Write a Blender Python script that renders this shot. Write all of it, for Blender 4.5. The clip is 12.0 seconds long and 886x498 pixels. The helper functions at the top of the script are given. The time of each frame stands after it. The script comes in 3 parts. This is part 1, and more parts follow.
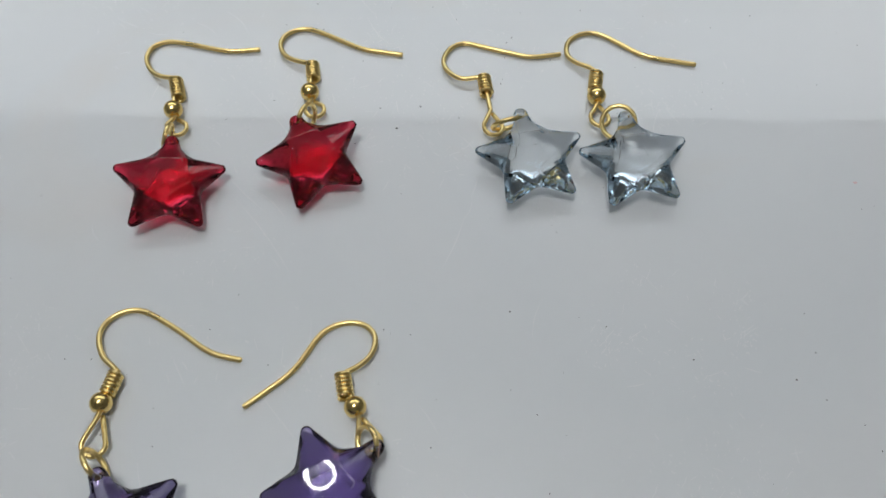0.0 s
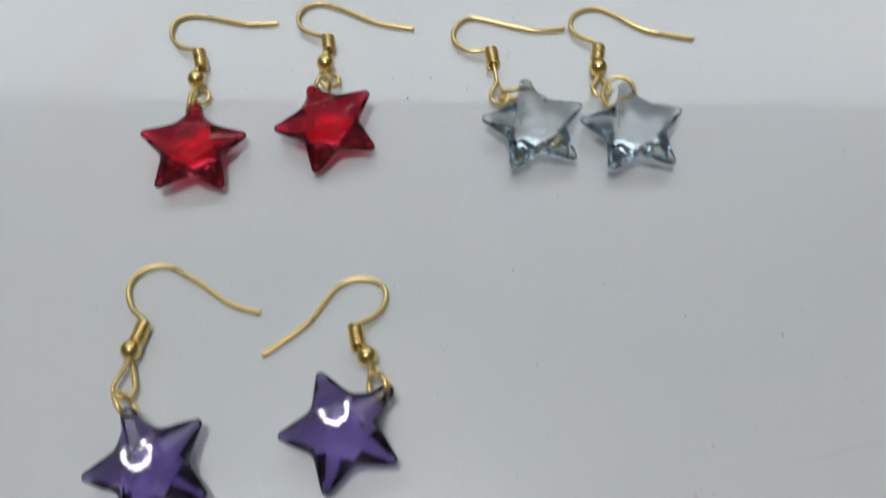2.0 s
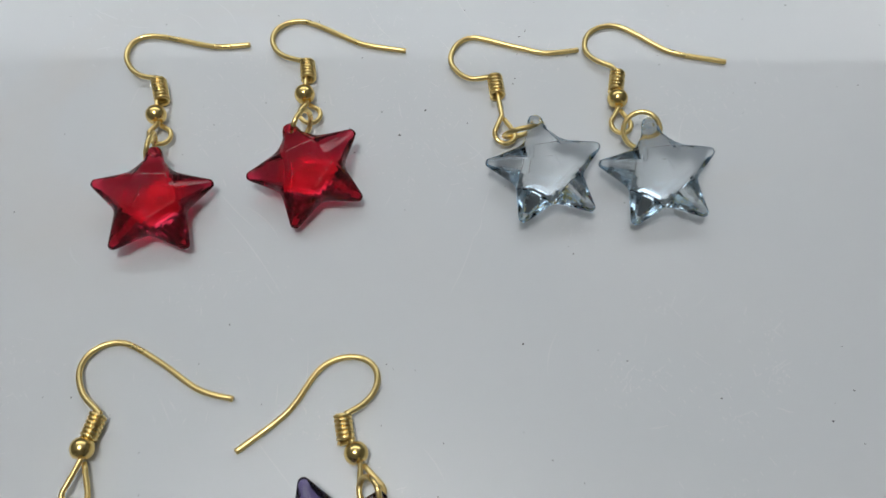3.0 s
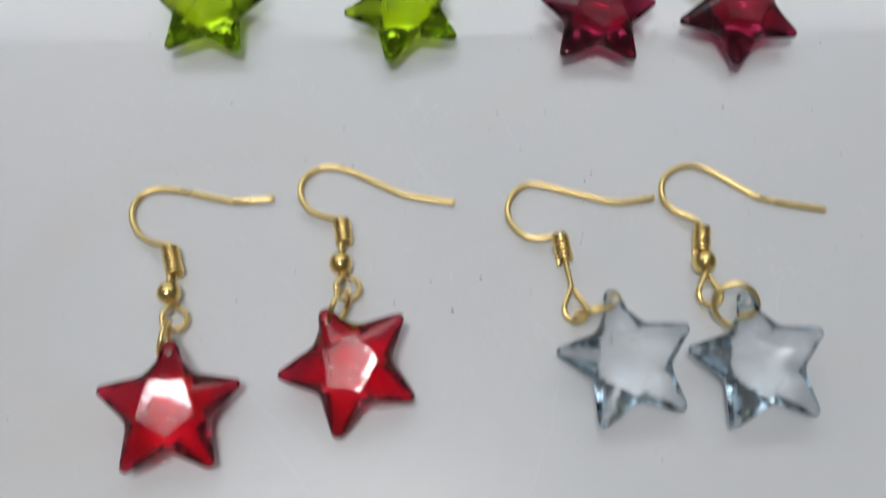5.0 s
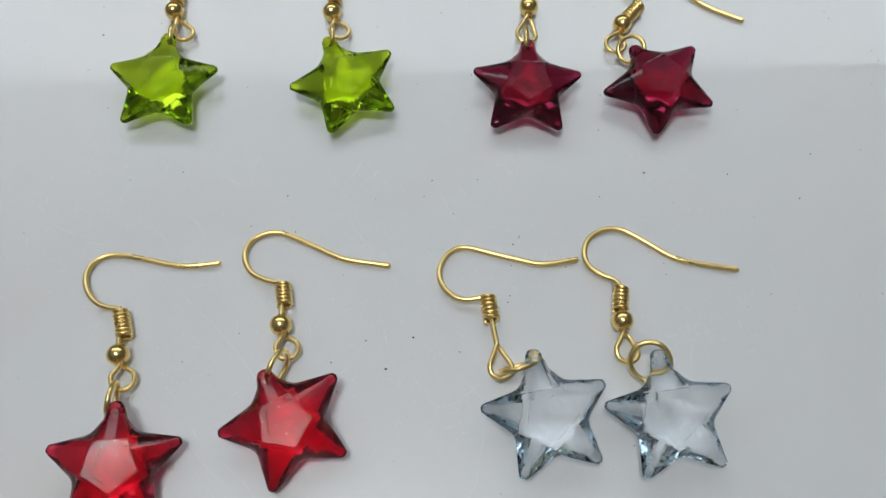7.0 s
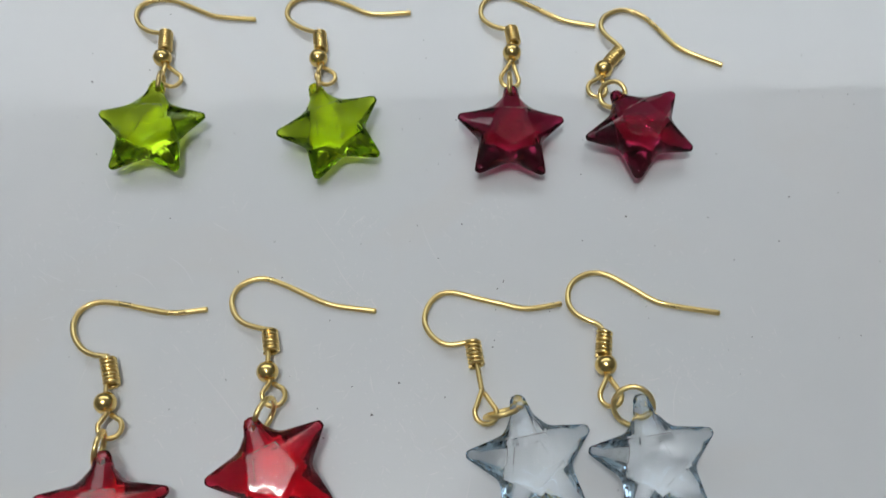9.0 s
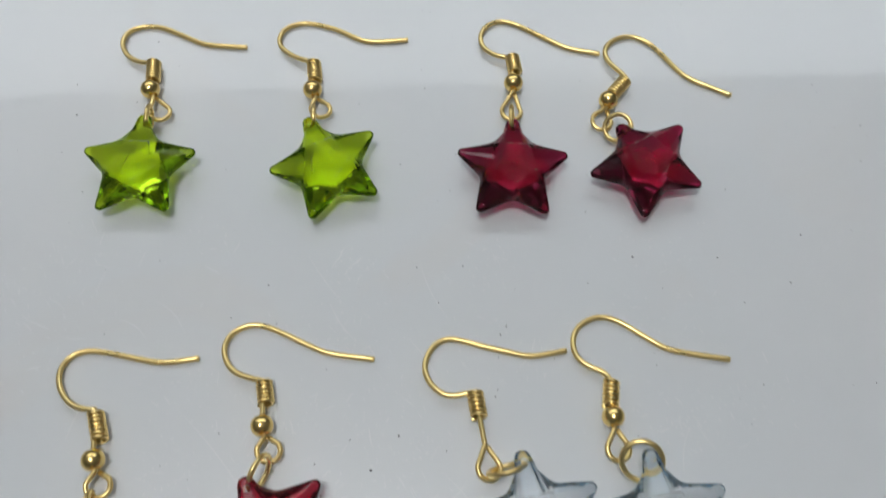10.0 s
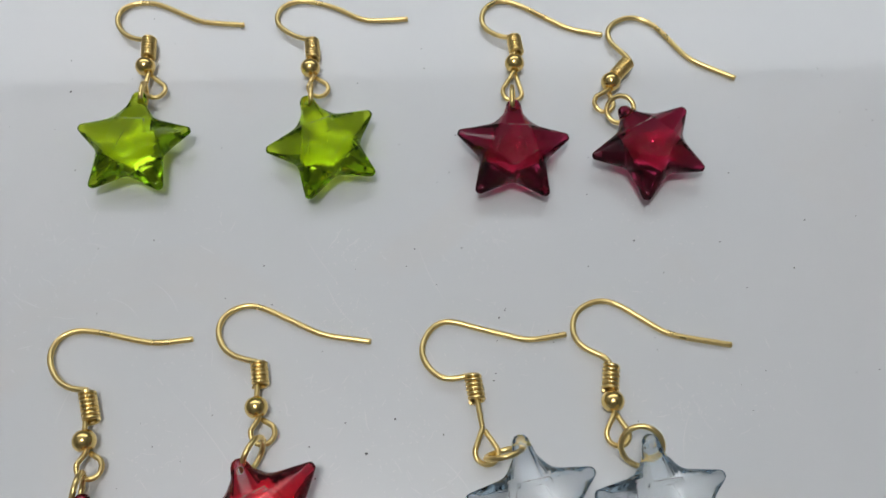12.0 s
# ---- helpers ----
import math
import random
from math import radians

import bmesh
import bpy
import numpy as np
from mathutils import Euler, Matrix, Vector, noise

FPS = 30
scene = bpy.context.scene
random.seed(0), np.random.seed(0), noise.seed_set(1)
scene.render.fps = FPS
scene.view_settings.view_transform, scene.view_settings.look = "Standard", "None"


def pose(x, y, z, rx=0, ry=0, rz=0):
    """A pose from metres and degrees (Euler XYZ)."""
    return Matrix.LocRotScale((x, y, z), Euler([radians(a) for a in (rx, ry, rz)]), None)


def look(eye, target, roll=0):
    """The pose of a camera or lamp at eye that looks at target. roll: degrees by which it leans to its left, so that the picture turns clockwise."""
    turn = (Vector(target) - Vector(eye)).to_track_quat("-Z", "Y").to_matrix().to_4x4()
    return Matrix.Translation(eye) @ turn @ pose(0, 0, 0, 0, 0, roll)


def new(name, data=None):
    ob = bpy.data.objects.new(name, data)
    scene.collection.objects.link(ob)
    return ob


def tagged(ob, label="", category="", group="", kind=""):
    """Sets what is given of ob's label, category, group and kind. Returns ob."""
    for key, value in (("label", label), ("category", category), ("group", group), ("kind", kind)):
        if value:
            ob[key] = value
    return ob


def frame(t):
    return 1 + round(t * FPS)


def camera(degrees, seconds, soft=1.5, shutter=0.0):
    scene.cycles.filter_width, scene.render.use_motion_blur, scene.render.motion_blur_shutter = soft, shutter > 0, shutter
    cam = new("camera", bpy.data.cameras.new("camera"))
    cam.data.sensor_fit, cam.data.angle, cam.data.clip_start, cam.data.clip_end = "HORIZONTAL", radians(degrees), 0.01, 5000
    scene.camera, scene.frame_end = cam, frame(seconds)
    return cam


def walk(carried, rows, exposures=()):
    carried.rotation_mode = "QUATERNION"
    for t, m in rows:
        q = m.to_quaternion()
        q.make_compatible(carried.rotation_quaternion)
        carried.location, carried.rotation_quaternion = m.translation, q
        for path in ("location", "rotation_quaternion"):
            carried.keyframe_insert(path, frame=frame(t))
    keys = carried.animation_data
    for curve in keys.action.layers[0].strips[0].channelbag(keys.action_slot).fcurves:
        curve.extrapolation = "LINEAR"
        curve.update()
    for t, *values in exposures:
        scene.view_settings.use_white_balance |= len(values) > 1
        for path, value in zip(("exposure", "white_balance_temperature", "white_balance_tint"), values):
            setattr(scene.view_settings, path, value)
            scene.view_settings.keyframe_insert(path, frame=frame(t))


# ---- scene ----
import functools

cam = camera(54.0, 12.0, shutter=0.9)
PATH = [
    (0, (0.00074, -0.00442, 0.10257), (0.00057, 0.05345, -0.00256), 0.19),
    (0.5, (-0.00016, -0.00892, 0.10218), (-0.00043, 0.04977, -0.00249), 0.35),
    (0.7, (-0.00019, -0.01273, 0.10188), (-0.00118, 0.04567, -0.00295), -0.06),
    (0.8, (-0.00028, -0.01488, 0.10172), (-0.00163, 0.04338, -0.00318), -0.27),
    (0.9, (-0.00020, -0.01540, 0.10156), (-0.00191, 0.04270, -0.00342), -0.48),
    (1, (0.00065, -0.01772, 0.10141), (-0.00142, 0.04023, -0.00365), -0.69),
    (1.1, (0.00123, -0.01873, 0.10170), (-0.00064, 0.03885, -0.00356), -0.55),
    (1.2, (0.00218, -0.02127, 0.10200), (0.00050, 0.03595, -0.00347), -0.42),
    (1.3, (0.00220, -0.02119, 0.10230), (0.00070, 0.03566, -0.00337), -0.30),
    (1.5, (0.00157, -0.01890, 0.10290), (0.00044, 0.03720, -0.00317), -0.04),
    (1.6, (0.00175, -0.01804, 0.10374), (0.00045, 0.03807, -0.00232), -0.24),
    (1.7, (0.00188, -0.01757, 0.10458), (0.00041, 0.03855, -0.00148), -0.44),
    (1.8, (0.00168, -0.01429, 0.10542), (0.00003, 0.04184, -0.00063), -0.65),
    (1.9, (0.00177, -0.01345, 0.10626), (-0.00005, 0.04268, 0.00021), -0.85),
    (2, (0.00163, -0.01072, 0.10711), (-0.00036, 0.04542, 0.00107), -1.05),
    (2.1, (0.00139, -0.00896, 0.10602), (-0.00060, 0.04664, -0.00030), -1.15),
    (2.2, (0.00218, -0.00542, 0.10494), (0.00021, 0.04965, -0.00166), -1.24),
    (2.3, (0.00207, -0.00377, 0.10386), (0.00010, 0.05076, -0.00301), -1.33),
    (2.5, (0.00185, -0.00089, 0.10166), (-0.00011, 0.05258, -0.00575), -1.52),
    (2.7, (0.00095, 0.00406, 0.10065), (0.00026, 0.05641, -0.00732), -0.23),
    (4.3, (-0.00188, 0.02929, 0.09340), (-0.00163, 0.07403, -0.01795), -0.16),
    (4.4, (-0.00482, 0.03236, 0.09355), (-0.00521, 0.07778, -0.01752), -0.68),
    (4.5, (-0.00467, 0.03257, 0.09370), (-0.00571, 0.07866, -0.01709), -1.19),
    (4.6, (-0.00613, 0.03393, 0.09400), (-0.00697, 0.08011, -0.01676), -1.12),
    (4.7, (-0.00661, 0.03412, 0.09430), (-0.00726, 0.08040, -0.01641), -1.04),
    (4.8, (-0.00731, 0.03547, 0.09460), (-0.00776, 0.08185, -0.01607), -0.96),
    (4.9, (-0.00719, 0.03593, 0.09490), (-0.00744, 0.08241, -0.01573), -0.89),
    (5, (-0.00726, 0.03973, 0.09515), (-0.00731, 0.08631, -0.01544), -0.81),
    (5.1, (-0.00692, 0.04045, 0.09574), (-0.00698, 0.08715, -0.01480), -0.82),
    (5.2, (-0.00681, 0.04245, 0.09628), (-0.00688, 0.08927, -0.01421), -0.84),
    (5.3, (-0.00669, 0.04239, 0.09682), (-0.00677, 0.08934, -0.01361), -0.85),
    (5.4, (-0.00637, 0.04133, 0.09736), (-0.00645, 0.08841, -0.01302), -0.86),
    (5.5, (-0.00589, 0.04112, 0.09794), (-0.00599, 0.08831, -0.01239), -0.88),
    (6, (-0.00214, 0.03945, 0.10302), (-0.00201, 0.08948, -0.00606), -0.95),
    (6.5, (-0.00157, 0.03860, 0.10160), (-0.00073, 0.08961, -0.00701), -0.19),
    (7, (0.00061, 0.04006, 0.10259), (0.00107, 0.09094, -0.00609), -0.75),
    (7.2, (0.00064, 0.03928, 0.10298), (0.00175, 0.09147, -0.00507), 0.09),
    (8.8, (0.00141, 0.04206, 0.10649), (0.00311, 0.09592, -0.00073), 0.02),
    (9, (0.00146, 0.04225, 0.10515), (0.00322, 0.09575, -0.00225), 0.14),
    (9.5, (0.00185, 0.04437, 0.10407), (0.00415, 0.09680, -0.00384), 0.60),
    (10, (0.00090, 0.05079, 0.10458), (0.00345, 0.10263, -0.00362), 0.75),
    (10.5, (0.00034, 0.05292, 0.10181), (0.00288, 0.10518, -0.00618), 1.05),
    (11, (0.00102, 0.05186, 0.10255), (0.00340, 0.10373, -0.00563), 0.97),
    (11.5, (0.00185, 0.05085, 0.10385), (0.00428, 0.10207, -0.00465), 0.90),
    (12, (0.00083, 0.05040, 0.10246), (0.00363, 0.10116, -0.00625), 1.56),
]
# stops, kelvin and tint of the camera's own exposure and white balance
EXPOSURES = [(0, -0.02, 6500, 10), (0.5, -0.015, 6500, 10), (1, 0.03, 6500, 10), (1.5, 0.01, 6500, 10), (2.5, 0.025, 6500, 10), (4.5, 0.06, 6550, 12), (5, 0.16, 6600, 13), (5.5, 0.19, 6600, 13),
             (6, 0.17, 6550, 12), (7, 0.16, 6500, 10), (9, 0.035, 6500, 10), (10, 0.075, 6500, 10), (11, 0.075, 6500, 10), (12, 0.07, 6600, 12)]
walk(cam, [(t, look(eye, target, roll)) for t, eye, target, roll in PATH], EXPOSURES)

# ---------------------------------------------------------------- world and light
world = bpy.data.worlds.new("room_dark")
world.use_nodes = True
world.node_tree.nodes["Background"].inputs[0].default_value = (0.8, 0.88, 1.0, 1)
world.node_tree.nodes["Background"].inputs[1].default_value = 0.15
scene.world = world

WALL_Y, CEIL_Z, FLOOR_Z = 1.33, 1.70, -0.75
WIN_W, WIN_E, WIN_LOW, WIN_TOP = -1.70, 1.20, 0.97, 1.69
RING = (-0.12, -0.02, 1.0)

# daylight that comes in through the wide window
sky_lamp = bpy.data.lights.new("window_daylight", "AREA")
sky_lamp.shape, sky_lamp.size, sky_lamp.size_y = "RECTANGLE", WIN_E - WIN_W - 0.02, WIN_TOP - WIN_LOW - 0.02
sky_lamp.energy, sky_lamp.color = 13.8, (0.90, 0.96, 1.0)
sky_ob = new("window_daylight", sky_lamp)
sky_ob.matrix_world = pose((WIN_W + WIN_E) / 2, WALL_Y + 0.03, (WIN_LOW + WIN_TOP) / 2, -90, 0, 0)


# ---------------------------------------------------------------- materials
def material(name, colour, rough=0.5, metal=0.0):
    m = bpy.data.materials.new(name)
    m.use_nodes = True
    b = m.node_tree.nodes["Principled BSDF"]
    b.inputs["Base Color"].default_value = (*colour, 1)
    b.inputs["Roughness"].default_value = rough
    b.inputs["Metallic"].default_value = metal
    return m, m.node_tree.nodes, m.node_tree.links, b


def noise_node(nodes, links, scale, detail=4.0, stretch=(1, 1, 1), turn=0.0, distort=0.0):
    co = nodes.new("ShaderNodeTexCoord")
    mp = nodes.new("ShaderNodeMapping")
    mp.inputs["Scale"].default_value = stretch
    mp.inputs["Rotation"].default_value = (0, 0, radians(turn))
    tx = nodes.new("ShaderNodeTexNoise")
    tx.inputs["Scale"].default_value, tx.inputs["Detail"].default_value = scale, detail
    tx.inputs["Distortion"].default_value = distort
    links.new(co.outputs["Object"], mp.inputs["Vector"])
    links.new(mp.outputs["Vector"], tx.inputs["Vector"])
    return tx.outputs["Fac"]


def ramp(nodes, links, fac, stops):
    r = nodes.new("ShaderNodeValToRGB")
    r.color_ramp.elements[0].position, r.color_ramp.elements[1].position = stops[0][0], stops[-1][0]
    for at, c in stops[1:-1]:
        r.color_ramp.elements.new(at)
    for e, (at, c) in zip(r.color_ramp.elements, stops):
        e.color = (c, c, c, 1) if isinstance(c, (int, float)) else (*c, 1)
    links.new(fac, r.inputs["Fac"])
    return r.outputs["Color"]


def mix(nodes, links, fac, a, b, blend="MIX"):
    n = nodes.new("ShaderNodeMix")
    n.data_type, n.blend_type = "RGBA", blend
    for socket, v in ((n.inputs[0], fac), (n.inputs[6], a), (n.inputs[7], b)):
        if isinstance(v, (int, float)):
            socket.default_value = v
        elif isinstance(v, tuple):
            socket.default_value = (*v, 1)
        else:
            links.new(v, socket)
    return n.outputs[2]


def laminate():
    """Glossy white laminate with faint warm stains, hairline scratches and patches of wear."""
    m, n, l, b = material("white_laminate", (0.72, 0.73, 0.74), 0.12)
    cloud = ramp(n, l, noise_node(n, l, 14, 5, distort=0.6), [(0.38, (0.70, 0.725, 0.745)), (0.62, (0.735, 0.745, 0.755))])
    stain = ramp(n, l, noise_node(n, l, 22, 6, distort=1.2), [(0.58, 0.0), (0.75, 1.0)])
    fade = mix(n, l, 0.7, stain, (0, 0, 0))
    base = mix(n, l, fade, cloud, (0.72, 0.66, 0.60))
    l.new(base, b.inputs["Base Color"])
    wear = ramp(n, l, noise_node(n, l, 60, 6), [(0.35, 0.03), (0.56, 0.055), (0.72, 0.11)])
    b.inputs["Coat Weight"].default_value, b.inputs["Roughness"].default_value = 1.0, 0.33
    b.inputs["Specular IOR Level"].default_value = 0.62
    l.new(wear, b.inputs["Coat Roughness"])
    total = None
    for turn, scale in ((18, 120), (74, 150), (-38, 130)):
        s = ramp(n, l, noise_node(n, l, scale, 2, (1, 0.02, 1), turn), [(0.66, 0.0), (0.69, 1.0)])
        gate = ramp(n, l, noise_node(n, l, 70, 3, (1, 1, 1), turn), [(0.52, 0.0), (0.6, 1.0)])
        s = mix(n, l, 1.0, s, gate, "MULTIPLY")
        total = s if total is None else mix(n, l, 1.0, total, s, "ADD")
    bump = n.new("ShaderNodeBump")
    bump.inputs["Strength"].default_value, bump.inputs["Distance"].default_value = 0.25, 0.00004
    l.new(total, bump.inputs["Height"])
    orange = n.new("ShaderNodeBump")
    orange.inputs["Strength"].default_value, orange.inputs["Distance"].default_value = 0.02, 0.0003
    l.new(noise_node(n, l, 350, 2), orange.inputs["Height"])
    l.new(orange.outputs["Normal"], bump.inputs["Normal"])
    l.new(bump.outputs["Normal"], b.inputs["Normal"])
    l.new(bump.outputs["Normal"], b.inputs["Coat Normal"])
    return m


def gold(name, colour, rough):
    """Gold-plated wire: slightly uneven plating and fine drawing marks."""
    m, n, l, b = material(name, colour, rough, 1.0)
    tone = ramp(n, l, noise_node(n, l, 900, 3), [(0.3, tuple(c * 0.92 for c in colour)), (0.7, colour)])
    l.new(tone, b.inputs["Base Color"])
    l.new(ramp(n, l, noise_node(n, l, 300, 2), [(0.3, rough * 0.9), (0.7, rough * 1.2)]), b.inputs["Roughness"])
    return m


def acrylic(name, colour, kept=0.5, haze=0.005, glint=(1, 1, 1), pitted=0.25):
    """Clear moulded acrylic: tinted, with faint flow marks and pits; light caught inside is mostly soaked up."""
    m = bpy.data.materials.new(name)
    m.use_nodes = True
    n, l = m.node_tree.nodes, m.node_tree.links
    n.remove(n["Principled BSDF"])
    tint = (*[math.sqrt(c) for c in colour], 1)
    rough = ramp(n, l, noise_node(n, l, 1500, 4), [(0.4, 0.005), (0.75, 0.06)])
    flow = n.new("ShaderNodeBump")
    flow.inputs["Strength"].default_value, flow.inputs["Distance"].default_value = 0.09, 0.00012
    l.new(noise_node(n, l, 420, 3), flow.inputs["Height"])
    pits = n.new("ShaderNodeBump")
    pits.inputs["Strength"].default_value, pits.inputs["Distance"].default_value = pitted, 0.00003
    l.new(ramp(n, l, noise_node(n, l, 2600, 2), [(0.62, 0.0), (0.7, 1.0)]), pits.inputs["Height"])
    l.new(flow.outputs["Normal"], pits.inputs["Normal"])
    bend, gloss = n.new("ShaderNodeBsdfRefraction"), n.new("ShaderNodeBsdfGlossy")
    bend.inputs["Color"].default_value, bend.inputs["IOR"].default_value = tint, 1.49
    gloss.inputs["Color"].default_value = (*glint, 1)
    l.new(rough, bend.inputs["Roughness"])
    l.new(ramp(n, l, noise_node(n, l, 1500, 4), [(0.4, haze), (0.75, haze + 0.03)]), gloss.inputs["Roughness"])
    for shader in (bend, gloss):
        l.new(pits.outputs["Normal"], shader.inputs["Normal"])
    clear, body = n.new("ShaderNodeBsdfTransparent"), n.new("ShaderNodeMixShader")
    clear.inputs["Color"].default_value, body.inputs[0].default_value = tint, 0.04
    l.new(bend.outputs[0], body.inputs[1])
    l.new(clear.outputs[0], body.inputs[2])
    edge, cap, both = n.new("ShaderNodeFresnel"), n.new("ShaderNodeMath"), n.new("ShaderNodeMixShader")
    edge.inputs["IOR"].default_value = 1.49
    cap.operation, cap.inputs[1].default_value = "MINIMUM", kept
    l.new(pits.outputs["Normal"], edge.inputs["Normal"])
    l.new(edge.outputs[0], cap.inputs[0])
    l.new(cap.outputs[0], both.inputs[0])
    l.new(body.outputs[0], both.inputs[1])
    l.new(gloss.outputs[0], both.inputs[2])
    l.new(both.outputs[0], n["Material Output"].inputs["Surface"])
    return m


def edge_glint(name, colour, pale_share=0.40):
    """The edge of an acrylic facet: slightly rough, with glints painted on in paler spots."""
    m = bpy.data.materials.new(name)
    m.use_nodes = True
    n, l = m.node_tree.nodes, m.node_tree.links
    n.remove(n["Principled BSDF"])
    bend, pale_tone, mix = n.new("ShaderNodeBsdfRefraction"), n.new("ShaderNodeBsdfDiffuse"), n.new("ShaderNodeMixShader")
    bend.inputs["Color"].default_value, bend.inputs["IOR"].default_value = (*[math.sqrt(c) for c in colour], 1), 1.49
    bend.inputs["Roughness"].default_value = 0.2
    pale_tone.inputs["Color"].default_value = (*[0.55 + 0.35 * c for c in colour], 1)
    l.new(ramp(n, l, noise_node(n, l, 260, 3), [(0.48, 0.0), (0.66, pale_share)]), mix.inputs[0])
    l.new(bend.outputs[0], mix.inputs[1])
    l.new(pale_tone.outputs[0], mix.inputs[2])
    l.new(mix.outputs[0], n["Material Output"].inputs["Surface"])
    return m


def plaster(name, colour):
    m, n, l, b = material(name, colour, 0.85)
    l.new(ramp(n, l, noise_node(n, l, 6, 5), [(0.3, tuple(c * 0.94 for c in colour)), (0.7, colour)]), b.inputs["Base Color"])
    return m


LAMINATE = laminate()
GOLD = gold("gold_plated_wire", (1.0, 0.765, 0.32), 0.29)
GOLD_BEAD = gold("gold_plated_bead", (1.0, 0.74, 0.28), 0.22)
RED = acrylic("red_acrylic", (0.86, 0.045, 0.10), 0.5, 0.02, pitted=0.7)
CLEAR = acrylic("pale_blue_acrylic", (0.945, 0.97, 0.99), 0.94, glint=(0.82, 0.93, 1.0))
PURPLE = acrylic("purple_acrylic", (0.40, 0.325, 0.62), 0.15)
GREEN = acrylic("green_acrylic", (0.70, 0.88, 0.055), 0.72, glint=(0.80, 1.0, 0.5))
WINE = acrylic("wine_red_acrylic", (0.50, 0.034, 0.105), 0.42)
# facet edges of each acrylic, with glints put into the colour
EDGE_GLINTS = {RED: edge_glint("edge_glint_red_acrylic", (0.86, 0.045, 0.10)), CLEAR: edge_glint("edge_glint_pale_blue_acrylic", (0.90, 0.955, 0.985)), PURPLE: edge_glint("edge_glint_purple_acrylic", (0.43, 0.33, 0.63), 0.75), GREEN: edge_glint("edge_glint_green_acrylic", (0.70, 0.88, 0.055)), WINE: edge_glint("edge_glint_wine_red_acrylic", (0.50, 0.034, 0.105))}
WALL = plaster("wall_paint", (0.36, 0.36, 0.35))
CEILING = plaster("ceiling_paint", (0.5, 0.5, 0.5))
FLOOR = plaster("floor_vinyl", (0.30, 0.27, 0.24))
FRAME = material("window_frame_paint", (0.75, 0.75, 0.74), 0.4)[0]
LEG = material("grey_steel", (0.35, 0.35, 0.36), 0.35, 1.0)[0]
PAN = plaster("lamp_pan_paint", (0.2, 0.2, 0.2))
DUST = material("dark_dust", (0.07, 0.07, 0.075), 0.9)[0]
PINK = material("pink_pigment", (0.70, 0.50, 0.52), 0.5)[0]
SCUFF = material("scuffed_laminate", (0.725, 0.735, 0.75), 0.31)[0]
SCUFF.node_tree.nodes["Principled BSDF"].inputs["Specular IOR Level"].default_value = 1.0
TUBE = material("lamp_tube", (0.9, 0.9, 0.9), 0.4)[0]
tube_bsdf = TUBE.node_tree.nodes["Principled BSDF"]
tube_bsdf.inputs["Emission Color"].default_value = (0.978, 0.985, 0.978, 1)
tube_bsdf.inputs["Emission Strength"].default_value = 55.0


# ---------------------------------------------------------------- mesh helpers
def part(name, bm, mat, parent=None, label=""):
    """Links a bmesh as one mesh object under a thing or a part."""
    me = bpy.data.meshes.new(name)
    bm.to_mesh(me)
    bm.free()
    me.materials.append(mat)
    ob = new(name, me)
    ob.parent = parent
    return tagged(ob, label) if label else ob


def box_bm(lo, hi, bevel=0.0):
    bm = bmesh.new()
    bmesh.ops.create_cube(bm, size=1)
    lo, hi = Vector(lo), Vector(hi)
    for v in bm.verts:
        v.co = Vector([lo[i] + (v.co[i] + 0.5) * (hi[i] - lo[i]) for i in range(3)])
    if bevel:
        bmesh.ops.bevel(bm, geom=bm.edges[:], offset=bevel, segments=3, affect="EDGES", profile=0.5)
    return bm


def smooth_line(points, steps=8, closed=False):
    """Points of a Catmull-Rom curve through the given bends."""
    p = [Vector(q) for q in points]
    n, out = len(p), []
    for i in range(n if closed else n - 1):
        a, b = p[i], p[(i + 1) % n]
        before = p[i - 1] if (i > 0 or closed) else a * 2 - b
        after = p[(i + 2) % n] if (i + 2 < n or closed) else b * 2 - a
        for k in range(steps):
            t = k / steps
            out.append(0.5 * (2 * a + (b - before) * t + (2 * before - 5 * a + 4 * b - after) * t * t + (3 * a - before - 3 * b + after) * t ** 3))
    if not closed:
        out.append(p[-1])
    return out


def eased(line, gap, rounds=12):
    """The same line in even steps, with hand-bent wobbles smoothed out; the ends stay."""
    out, left = [line[0]], gap
    for a, b in zip(line, line[1:]):
        span, at = (b - a).length, 0.0
        while span - at >= left:
            at += left
            out.append(a.lerp(b, at / span))
            left = gap
        left -= span - at
    out.append(line[-1])
    for _ in range(rounds):
        out = [out[0]] + [0.25 * a + 0.5 * b + 0.25 * c for a, b, c in zip(out, out[1:], out[2:])] + [out[-1]]
    return out


